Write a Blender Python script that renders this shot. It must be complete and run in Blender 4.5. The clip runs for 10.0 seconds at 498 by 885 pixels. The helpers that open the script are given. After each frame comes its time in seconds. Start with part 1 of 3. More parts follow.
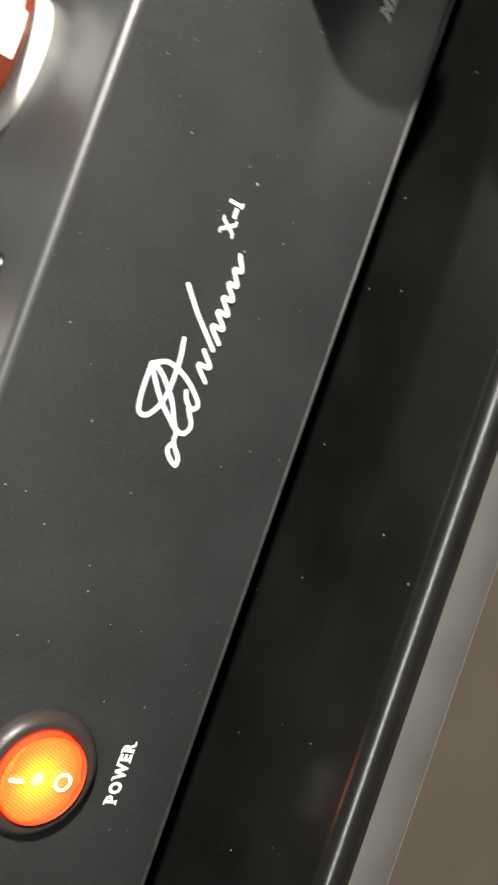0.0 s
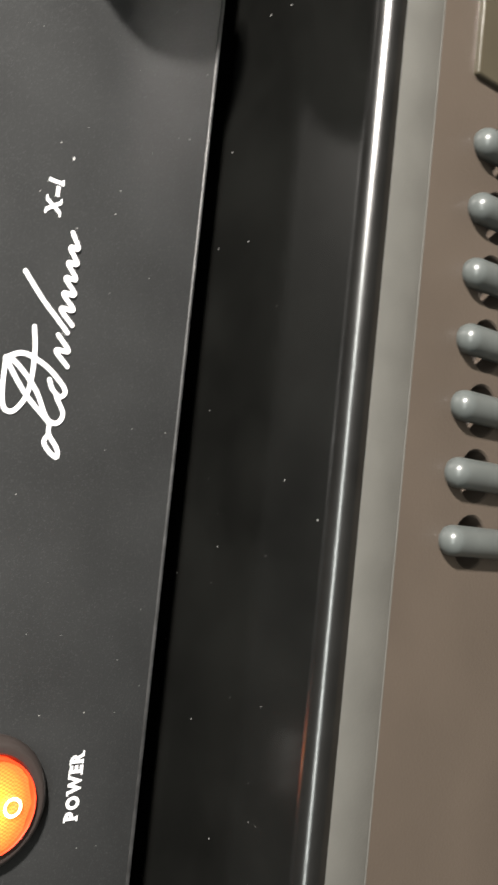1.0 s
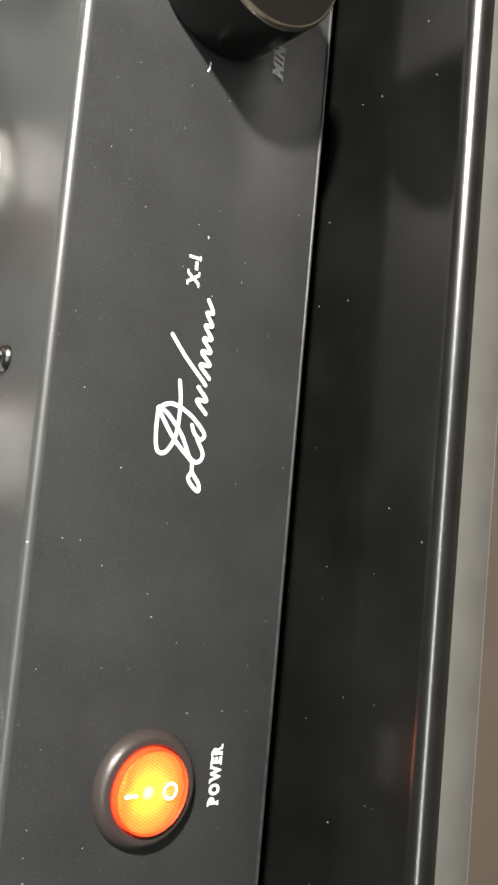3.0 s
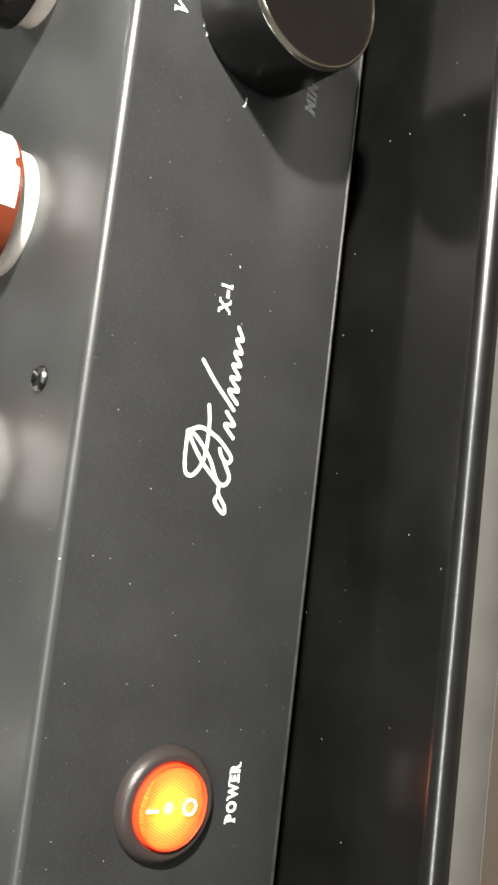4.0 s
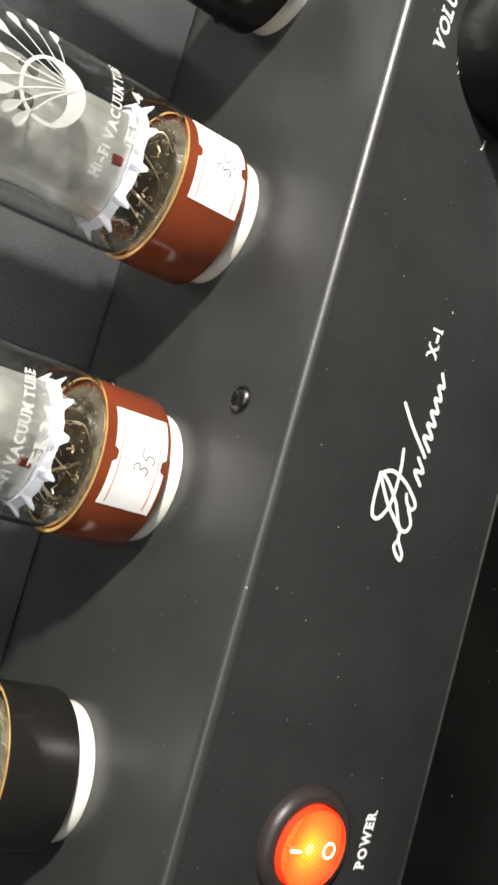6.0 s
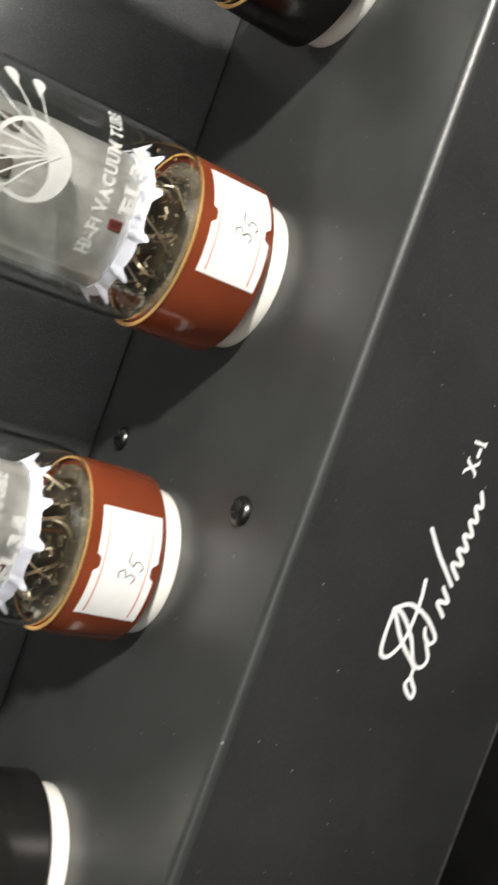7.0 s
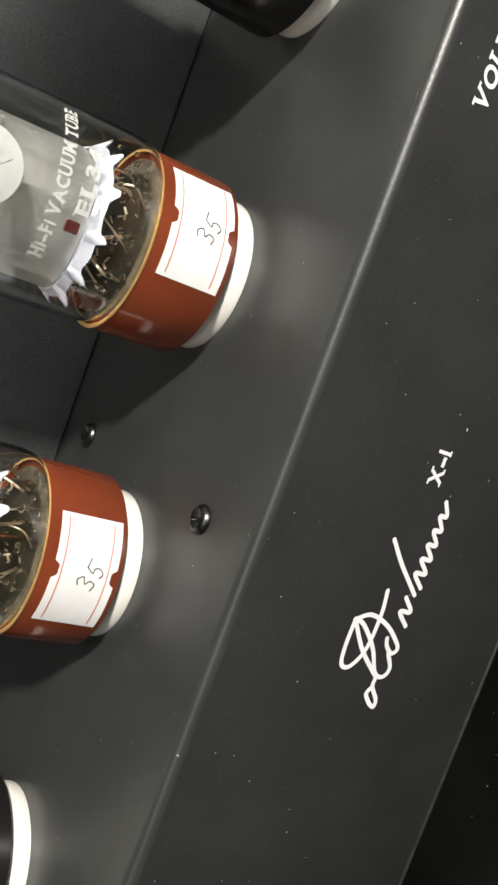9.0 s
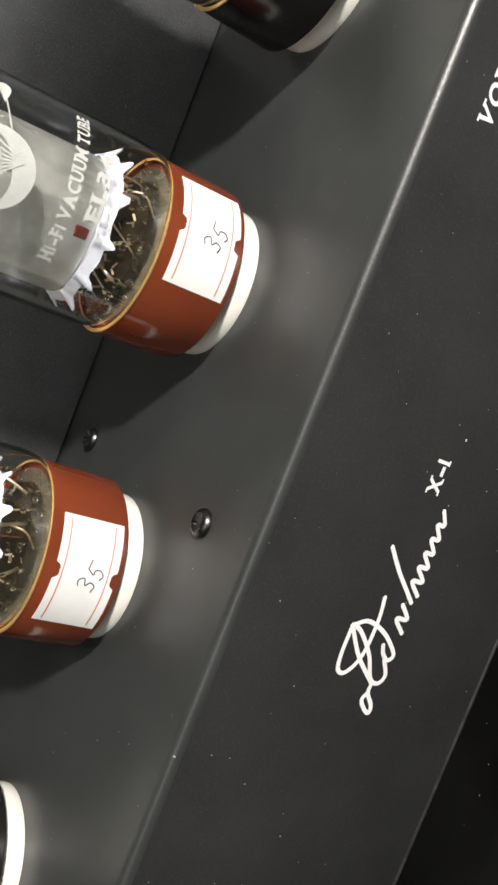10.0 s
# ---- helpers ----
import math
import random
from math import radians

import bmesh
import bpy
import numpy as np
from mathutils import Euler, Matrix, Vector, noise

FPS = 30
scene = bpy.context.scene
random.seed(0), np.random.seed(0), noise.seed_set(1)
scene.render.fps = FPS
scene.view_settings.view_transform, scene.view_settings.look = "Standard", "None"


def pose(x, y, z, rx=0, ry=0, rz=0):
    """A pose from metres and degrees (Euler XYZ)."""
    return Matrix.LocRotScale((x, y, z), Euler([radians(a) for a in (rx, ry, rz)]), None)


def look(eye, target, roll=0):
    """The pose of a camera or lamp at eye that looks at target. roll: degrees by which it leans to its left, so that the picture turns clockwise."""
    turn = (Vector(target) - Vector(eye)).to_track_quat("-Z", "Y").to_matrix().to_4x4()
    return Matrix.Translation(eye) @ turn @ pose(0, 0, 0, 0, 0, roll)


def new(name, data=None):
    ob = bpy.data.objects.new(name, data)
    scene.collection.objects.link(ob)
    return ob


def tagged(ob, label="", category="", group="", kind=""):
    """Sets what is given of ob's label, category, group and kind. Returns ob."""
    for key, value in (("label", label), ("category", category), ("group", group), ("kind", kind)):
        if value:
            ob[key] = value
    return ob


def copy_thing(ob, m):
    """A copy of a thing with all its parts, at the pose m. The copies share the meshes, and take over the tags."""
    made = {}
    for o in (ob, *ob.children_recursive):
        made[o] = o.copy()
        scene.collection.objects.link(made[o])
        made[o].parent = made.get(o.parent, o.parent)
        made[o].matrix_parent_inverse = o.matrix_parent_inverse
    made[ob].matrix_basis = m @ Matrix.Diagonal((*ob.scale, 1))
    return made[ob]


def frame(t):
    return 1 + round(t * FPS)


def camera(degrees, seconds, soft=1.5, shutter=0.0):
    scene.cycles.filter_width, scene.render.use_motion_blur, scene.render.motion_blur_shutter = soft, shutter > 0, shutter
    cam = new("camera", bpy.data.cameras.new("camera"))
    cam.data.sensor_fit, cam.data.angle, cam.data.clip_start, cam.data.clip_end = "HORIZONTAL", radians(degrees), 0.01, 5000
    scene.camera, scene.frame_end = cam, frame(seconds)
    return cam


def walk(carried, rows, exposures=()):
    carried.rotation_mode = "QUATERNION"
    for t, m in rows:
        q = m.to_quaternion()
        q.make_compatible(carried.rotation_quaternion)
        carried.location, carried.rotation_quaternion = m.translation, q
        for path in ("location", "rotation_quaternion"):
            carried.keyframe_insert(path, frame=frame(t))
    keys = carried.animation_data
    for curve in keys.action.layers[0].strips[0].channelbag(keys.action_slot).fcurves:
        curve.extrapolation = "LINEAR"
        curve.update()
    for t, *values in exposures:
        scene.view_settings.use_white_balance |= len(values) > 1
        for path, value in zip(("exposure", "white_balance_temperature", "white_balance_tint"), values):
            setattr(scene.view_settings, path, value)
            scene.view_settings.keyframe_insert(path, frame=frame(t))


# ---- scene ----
cam = camera(29.32, 10.0, soft=2.7, shutter=0.5)
# seconds, eye (metres), turn (degrees)
PATH = [
    (0, 0.00465, -0.13796, 0.12411, 25.148, 48.939, -59.68),
    (0.5, -0.0024, -0.13422, 0.11535, 15.946, 49.459, -73.298),
    (1, -0.00536, -0.14131, 0.11273, 11.029, 49.198, -80.979),
    (1.5, -0.00234, -0.14895, 0.11943, 10.57, 49.652, -82.351),
    (2, -0.00407, -0.14666, 0.12936, 11.241, 50.085, -81.885),
    (2.5, -0.00721, -0.14924, 0.13815, 11.291, 50.668, -82.174),
    (4, -0.00725, -0.15133, 0.15069, 14.887, 50.385, -79.49),
    (4.5, -0.00851, -0.1462, 0.15856, 18.282, 50.281, -75.633),
    (5, -0.01224, -0.14302, 0.17542, 23.499, 49.868, -69.724),
    (5.2, -0.01412, -0.14052, 0.17802, 25.234, 49.904, -67.864),
    (6.3, 0.00789, -0.12627, 0.17008, 24.936, 51.288, -62.711),
    (6.5, 0.01654, -0.12147, 0.16846, 25.394, 52.392, -60.053),
    (7, 0.04321, -0.11582, 0.15645, 25.687, 54.087, -54.85),
    (7.5, 0.05562, -0.11162, 0.14601, 24.684, 54.764, -52.595),
    (8, 0.05333, -0.11048, 0.14956, 24.207, 54.465, -52.761),
    (8.5, 0.05289, -0.11346, 0.14929, 24.399, 54.259, -53.389),
    (9, 0.05173, -0.11456, 0.15135, 24.137, 53.874, -54.145),
    (9.5, 0.05113, -0.11433, 0.15097, 24.334, 53.801, -54.247),
    (10, 0.05025, -0.116, 0.15315, 26.204, 53.056, -52.601),
]
EXPOSURES = [(0.0, 0.94), (0.5, 1.27), (1.0, 1.27), (2.5, 1.27), (4.0, 1.34), (4.6, 1.28), (5.2, 0.34), (6.3, 0.25), (6.9, 0.02), (7.5, -0.12), (10.0, -0.12)]
walk(cam, [(t, pose(x, y, z, rx, ry, rz)) for t, x, y, z, rx, ry, rz in PATH], EXPOSURES)

# ---------------------------------------------------------------- light
world = bpy.data.worlds.new("room_air")
world.use_nodes = True
world.node_tree.nodes["Background"].inputs[0].default_value = (0.9, 0.95, 1.0, 1)
world.node_tree.nodes["Background"].inputs[1].default_value = 0.010
scene.world = world


def area_lamp(name, eye, target, sx, sy, power, colour):
    lamp = bpy.data.lights.new(name, "AREA")
    lamp.shape, lamp.size, lamp.size_y, lamp.energy, lamp.color = "RECTANGLE", sx, sy, power, colour
    ob = new(name, lamp)
    ob.matrix_world = look(eye, target)
    return ob


# ceiling spot, in front and to the right of the amplifier
area_lamp("ceiling_spot", (0.482, -0.51, 0.548), (0.04, 0.02, 0.04), 0.05, 0.05, 14.0, (1.0, 0.94, 0.87))
# long ceiling tube above the shelf
area_lamp("ceiling_tube", (0.15, -1.45, 1.72), (0.15, 0.0, 0.0), 2.4, 0.16, 15.5, (0.96, 1.0, 0.95))

# ---------------------------------------------------------------- materials


def mat(name, colour, rough=0.5, metal=0.0, grain=0.0, grain_size=0.0004, patch=0.12, patch_size=0.02, dust=0.0,
        dust_cell=0.006, coat=0.0, specular=0.5, glints=0.0, upright=False, ior=1.5, dust_tone=0.30):
    """A surface with fine grain relief, slow patches of tone and gloss, painted pale glints, and dust specks."""
    m = bpy.data.materials.new(name)
    m.use_nodes = True
    nt = m.node_tree
    b = nt.nodes["Principled BSDF"]
    b.inputs["Roughness"].default_value, b.inputs["Metallic"].default_value = rough, metal
    b.inputs["Coat Weight"].default_value, b.inputs["Coat Roughness"].default_value = coat, 0.08
    b.inputs["Specular IOR Level"].default_value, b.inputs["IOR"].default_value = specular, ior
    co = nt.nodes.new("ShaderNodeTexCoord").outputs["Object"]

    def noise_at(size, detail=3.0):
        n = nt.nodes.new("ShaderNodeTexNoise")
        n.inputs["Scale"].default_value, n.inputs["Detail"].default_value = 1.0 / size, detail
        nt.links.new(co, n.inputs["Vector"])
        return n.outputs["Fac"]

    def ranged(src, a, c, lo, hi):
        n = nt.nodes.new("ShaderNodeMapRange")
        n.inputs[1].default_value, n.inputs[2].default_value = a, c
        n.inputs[3].default_value, n.inputs[4].default_value = lo, hi
        nt.links.new(src, n.inputs[0])
        return n.outputs[0]

    def mixed(fac, a, c):
        n = nt.nodes.new("ShaderNodeMix")
        n.data_type = "RGBA"
        nt.links.new(fac, n.inputs[0])
        for sock, v in ((n.inputs[6], a), (n.inputs[7], c)):
            if isinstance(v, tuple):
                sock.default_value = (*v, 1)
            else:
                nt.links.new(v, sock)
        return n.outputs[2]

    slow = noise_at(patch_size)
    tone = mixed(ranged(slow, 0.3, 0.7, 0, 1), tuple(v * (1 - patch) for v in colour), tuple(min(1, v * (1 + patch)) for v in colour))
    # sparkle of the grain, painted as pale flecks in the base colour
    if glints:
        fine = noise_at(grain_size * 0.6, 1.0)
        tone = mixed(ranged(fine, 0.60, 0.74, 0, glints), tone, (0.35, 0.36, 0.36))
    if dust:
        v = nt.nodes.new("ShaderNodeTexVoronoi")
        v.voronoi_dimensions = "2D"
        v.inputs["Scale"].default_value = 1.0 / dust_cell
        flat = nt.nodes.new("ShaderNodeMapping")
        flat.inputs["Rotation"].default_value = (radians(90) if upright else 0.0, 0, 0)
        nt.links.new(co, flat.inputs["Vector"])
        nt.links.new(flat.outputs[0], v.inputs["Vector"])
        size = nt.nodes.new("ShaderNodeSeparateColor")
        nt.links.new(v.outputs["Color"], size.inputs[0])
        reach = ranged(size.outputs[0], 1 - dust, 1.0, 0.0, 0.032)
        hit = nt.nodes.new("ShaderNodeMath")
        hit.operation = "LESS_THAN"
        nt.links.new(v.outputs["Distance"], hit.inputs[0])
        nt.links.new(reach, hit.inputs[1])
        tone = mixed(hit.outputs[0], tone, (dust_tone, dust_tone, dust_tone * 0.97))
    nt.links.new(tone, b.inputs["Base Color"])
    nt.links.new(ranged(noise_at(patch_size * 0.3), 0.3, 0.7, rough * 0.95, min(1, rough * 1.05)), b.inputs["Roughness"])
    if grain:
        bump = nt.nodes.new("ShaderNodeBump")
        bump.inputs["Strength"].default_value, bump.inputs["Distance"].default_value = grain, grain_size * 0.4
        nt.links.new(noise_at(grain_size), bump.inputs["Height"])
        nt.links.new(bump.outputs[0], b.inputs["Normal"])
    return m


def glowing(name, colour, strength, rough=0.35):
    m = bpy.data.materials.new(name)
    m.use_nodes = True
    b = m.node_tree.nodes["Principled BSDF"]
    b.inputs["Base Color"].default_value = (*colour, 1)
    b.inputs["Emission Color"].default_value, b.inputs["Emission Strength"].default_value = (*colour, 1), strength
    b.inputs["Roughness"].default_value = rough
    return m


def glass(name, colour, rough=0.0):
    m = bpy.data.materials.new(name)
    m.use_nodes = True
    b = m.node_tree.nodes["Principled BSDF"]
    b.inputs["Base Color"].default_value = (*colour, 1)
    b.inputs["Transmission Weight"].default_value, b.inputs["IOR"].default_value = 1.0, 1.46
    b.inputs["Roughness"].default_value = rough
    return m


def rocker_glow():
    """Lit orange lens: a lamp sits behind its middle, and a fine prism grid breaks it up."""
    m = bpy.data.materials.new("lit_orange_lens")
    m.use_nodes = True
    nt = m.node_tree
    b = nt.nodes["Principled BSDF"]
    b.inputs["Roughness"].default_value = 0.25
    co = nt.nodes.new("ShaderNodeTexCoord").outputs["Object"]
    dist = nt.nodes.new("ShaderNodeVectorMath")
    dist.operation = "LENGTH"
    nt.links.new(co, dist.inputs[0])
    ramp = nt.nodes.new("ShaderNodeValToRGB")
    scaled = nt.nodes.new("ShaderNodeMath")
    scaled.operation = "MULTIPLY"
    scaled.inputs[1].default_value = 110.0
    nt.links.new(dist.outputs["Value"], scaled.inputs[0])
    nt.links.new(scaled.outputs[0], ramp.inputs[0])
    stops = ramp.color_ramp.elements
    stops[0].position, stops[0].color = 0.0, (1.0, 0.95, 0.55, 1)
    stops[1].position, stops[1].color = 1.0, (0.75, 0.035, 0.01, 1)
    for at, c in ((0.09, (1.0, 0.92, 0.45, 1)), (0.15, (1.0, 0.70, 0.05, 1)), (0.30, (1.0, 0.48, 0.035, 1)), (0.46, (0.92, 0.28, 0.04, 1)), (0.60, (0.85, 0.17, 0.028, 1)), (0.71, (0.90, 0.13, 0.02, 1)), (0.80, (0.85, 0.05, 0.012, 1))):
        stops.new(at).color = c
    wave = nt.nodes.new("ShaderNodeTexChecker")
    wave.inputs["Scale"].default_value = 1.0
    ribs = nt.nodes.new("ShaderNodeMapping")
    ribs.inputs["Scale"].default_value = (3300.0, 60.0, 1900.0)
    nt.links.new(co, ribs.inputs["Vector"])
    wave.inputs[1].default_value, wave.inputs[2].default_value = (1, 1, 1, 1), (0.60, 0.46, 0.32, 1)
    nt.links.new(ribs.outputs[0], wave.inputs["Vector"])
    mul = nt.nodes.new("ShaderNodeMix")
    mul.data_type, mul.blend_type = "RGBA", "MULTIPLY"
    mul.inputs[0].default_value = 1.0
    nt.links.new(ramp.outputs[0], mul.inputs[6])
    nt.links.new(wave.outputs[0], mul.inputs[7])
    nt.links.new(mul.outputs[2], b.inputs["Emission Color"])
    b.inputs["Base Color"].default_value = (0.5, 0.10, 0.02, 1)
    b.inputs["Emission Strength"].default_value = 1.15
    return m


PANEL = mat("black_anodised_panel", (0.0258, 0.0266, 0.0270), 0.41, specular=0.18, grain=0.26, grain_size=0.00035, patch=0.14, dust=0.22, dust_cell=0.0045, glints=0.05, upright=True)
PLATE = mat("black_satin_plate", (0.0292, 0.0311, 0.0302), 0.38, ior=1.62, grain=0.22, grain_size=0.0004, patch=0.18, dust=0.26, dust_cell=0.0052)
COVER = mat("black_powder_coat", (0.047, 0.049, 0.051), 0.50, specular=0.22, grain=0.55, grain_size=0.00042, patch=0.2, dust=0.14, glints=0.28, upright=True)
GLOSS_EDGE = mat("piano_black_edge", (0.006, 0.006, 0.0057), 0.23, specular=0.95, grain=0.02, grain_size=0.002, patch=0.3, patch_size=0.01)
GLOSS = mat("piano_black_lacquer", (0.0050, 0.0051, 0.0047), 0.20, specular=0.5, grain=0.015, grain_size=0.002, patch=0.3, dust=0.22, dust_cell=0.0065, dust_tone=0.14)
WHITE_INK = mat("white_screen_print", (0.82, 0.83, 0.84), 0.5, patch=0.04, patch_size=0.003)
GREY_INK = mat("dull_white_screen_print", (0.66, 0.66, 0.66), 0.5, patch=0.05, patch_size=0.003)
BEZEL = mat("black_moulded_plastic", (0.032, 0.026, 0.024), 0.36, grain=0.35, grain_size=0.0003, specular=0.35)
RED_WALL = glowing("lit_red_lens_wall", (0.90, 0.040, 0.010), 0.85)
LENS = rocker_glow()
MARK = glowing("lit_white_mark", (1.0, 0.86, 0.62), 1.4)
BRIGHT_CUT = mat("bright_cut_edge", (0.86, 0.81, 0.70), 0.20, metal=1.0, patch=0.1, patch_size=0.004)
KNOB = mat("black_anodised_knob", (0.013, 0.0125, 0.012), 0.30, patch=0.1, dust=0.1, dust_cell=0.004)
FACE = mat("brushed_black_knob_face", (0.0075, 0.0065, 0.0058), 0.5, specular=0.06, grain=0.2, grain_size=0.0003, patch=0.08)
SCREW = mat("dark_nickel_screw", (0.10, 0.10, 0.097), 0.30, metal=1.0, patch=0.2, patch_size=0.001)
CERAMIC = mat("white_ceramic", (0.88, 0.86, 0.80), 0.25, patch=0.04, patch_size=0.005, coat=0.3)
BROWN = mat("brown_bakelite", (0.160, 0.035, 0.014), 0.13, patch=0.12, patch_size=0.008, dust=0.06, dust_cell=0.004)
BLACK_BASE = mat("black_bakelite", (0.012, 0.0115, 0.011), 0.18, patch=0.15, dust=0.05, dust_cell=0.004)
GOLD = mat("gold_lacquer_line", (0.72, 0.44, 0.15), 0.3, metal=0.6, patch=0.1)
PAPER = mat("white_paper_label", (0.80, 0.80, 0.79), 0.7, grain=0.2, grain_size=0.0003, patch=0.03, patch_size=0.004)
RED_INK = mat("red_printed_line", (0.60, 0.22, 0.17), 0.6)
PEN = mat("dark_grey_pen_ink", (0.06, 0.06, 0.065), 0.6)
GLASS = glass("clear_tube_glass", (0.97, 0.985, 0.97))
STEM = glass("clear_stem_glass", (0.97, 0.95, 0.88), 0.0)
STEM_DARK = mat("dark_amber_foot", (0.075, 0.062, 0.042), 0.18, patch=0.3, patch_size=0.003, coat=0.5)
ANODE = mat("grey_nickel_anode", (0.60, 0.60, 0.57), 0.32, metal=0.85, patch=0.15, patch_size=0.004)
MICA = mat("white_mica", (0.31, 0.315, 0.36), 0.45, grain=0.5, grain_size=0.0005, patch=0.1, patch_size=0.003)
WIRE = mat("bright_tube_wire", (0.80, 0.68, 0.52), 0.30, metal=1.0, patch=0.15, patch_size=0.002)
COPPER = mat("copper_wire", (0.62, 0.26, 0.12), 0.25, metal=1.0, patch=0.15)
ETCH = mat("white_etched_print", (0.50, 0.51, 0.49), 0.6, grain=0.3, grain_size=0.0003, patch=0.06, patch_size=0.002)
BROWN_GREY = mat("brown_grey_plastic", (0.063, 0.050, 0.040), 0.42, grain=0.25, grain_size=0.0005, patch=0.10, patch_size=0.03, dust=0.04)
GREY_TRIM = mat("grey_plastic_trim", (0.086, 0.085, 0.078), 0.42, grain=0.25, grain_size=0.0006, patch=0.10, patch_size=0.01, dust=0.14, dust_cell=0.005)
PEG = mat("slate_grey_plastic", (0.066, 0.073, 0.071), 0.30, patch=0.08, patch_size=0.004)
OLIVE = mat("olive_grey_plastic", (0.045, 0.039, 0.027), 0.2, patch=0.08, patch_size=0.02)
# shade inside the anode's slots, and a red reflection in one, as flat colours
HOLE = mat("painted_slot_shade", (0.035, 0.030, 0.025), 0.6)
RED_SHADE = mat("painted_red_reflection", (0.075, 0.012, 0.008), 0.4)
WORN = mat("worn_grey_edge", (0.024, 0.024, 0.024), 0.5, patch=0.4, patch_size=0.003)
RUBBER = mat("black_rubber", (0.02, 0.02, 0.02), 0.8, grain=0.3)
WALL = mat("pale_room_paint", (0.27, 0.265, 0.255), 0.9, grain=0.2, grain_size=0.004, patch=0.06, patch_size=0.5)
CARPET = mat("brown_floor", (0.16, 0.13, 0.10), 0.85, grain=0.4, grain_size=0.006, patch=0.15, patch_size=0.3)

# ---------------------------------------------------------------- builders


def part(name, bm, material, parent=None, label="", smooth=True, at=(0, 0, 0)):
    """Links a bmesh as one mesh object, under a thing or a part; at: its own origin, in its parent's space."""
    if any(at):
        bmesh.ops.translate(bm, verts=bm.verts, vec=[-v for v in at])
    me = bpy.data.meshes.new(name)
    bm.to_mesh(me)
    bm.free()
    me.materials.append(material)
    for p in me.polygons:
        p.use_smooth = smooth
    if smooth:
        me.set_sharp_from_angle(angle=radians(38))
    ob = new(name, me)
    ob.location = at
    if parent:
        ob.parent = parent
        if label:
            ob["label"] = label
    return ob


def thing(name, at, label, category, group="", kind=""):
    ob = new(name)
    ob.location = at
    ob.empty_display_size = 0.01
    return tagged(ob, label, category, group, kind)


def box(x0, x1, y0, y1, z0, z1, bevel=0.0, segments=3):
    bm = bmesh.new()
    bmesh.ops.create_cube(bm, size=1.0)
    for v in bm.verts:
        v.co = Vector(((x0, x1)[v.co.x > 0], (y0, y1)[v.co.y > 0], (z0, z1)[v.co.z > 0]))
    if bevel:
        bmesh.ops.bevel(bm, geom=bm.edges[:], offset=bevel, segments=segments, profile=0.5, affect="EDGES")
    return bm


def lathe(profile, n=64, bm=None, axis="z"):
    """A solid of revolution round z (or -y) from (radius, height) pairs."""
    bm = bm or bmesh.new()
    rings = []
    for r, h in profile:
        if r < 1e-6:
            rings.append([bm.verts.new((0, 0, h))])
        else:
            rings.append([bm.verts.new((r * math.cos(2 * math.pi * i / n), r * math.sin(2 * math.pi * i / n), h)) for i in range(n)])
    for a, b in zip(rings, rings[1:]):
        if len(a) == len(b) == 1:
            continue
        for i in range(n):
            j = (i + 1) % n
            f = [a[i], a[j], b[j], b[i]] if len(a) > 1 and len(b) > 1 else [a[0], b[j], b[i]] if len(b) > 1 else [a[i], a[j], b[0]]
            if len(set(f)) > 2:
                bm.faces.new(f)
    bmesh.ops.remove_doubles(bm, verts=bm.verts, dist=1e-7)
    bmesh.ops.recalc_face_normals(bm, faces=bm.faces)
    if axis == "-y":
        bmesh.ops.rotate(bm, verts=bm.verts, cent=(0, 0, 0), matrix=Matrix.Rotation(radians(90), 3, "X"))
    return bm


def smooth_line(points, steps=8):
    """A Catmull-Rom line through the points."""
    p = [Vector(q) for q in points]
    p = [2 * p[0] - p[1], *p, 2 * p[-1] - p[-2]]
    out = []
    for a, b, c, d in zip(p, p[1:], p[2:], p[3:]):
        for i in range(steps):
            t = i / steps
            out.append(0.5 * (2 * b + (c - a) * t + (2 * a - 5 * b + 4 * c - d) * t * t + (3 * b - a - 3 * c + d) * t ** 3))
    return out + [p[-2]]


def tube(bm, points, r, n=8, taper=1.0):
    """A round rod along the points."""
    pts = [Vector(p) for p in points]
    rings, side = [], None
    for i, p in enumerate(pts):
        way = (pts[min(i + 1, len(pts) - 1)] - pts[max(i - 1, 0)]).normalized()
        side = way.orthogonal().normalized() if side is None else (side - way * side.dot(way)).normalized()
        up = way.cross(side)
        rr = r * (1 + (taper - 1) * i / max(1, len(pts) - 1))
        rings.append([bm.verts.new(p + rr * (math.cos(2 * math.pi * k / n) * side + math.sin(2 * math.pi * k / n) * up)) for k in range(n)])
    for a, b in zip(rings, rings[1:]):
        for k in range(n):
            bm.faces.new((a[k], a[(k + 1) % n], b[(k + 1) % n], b[k]))
    bm.faces.new(rings[0][::-1])
    bm.faces.new(rings[-1])
    return bm


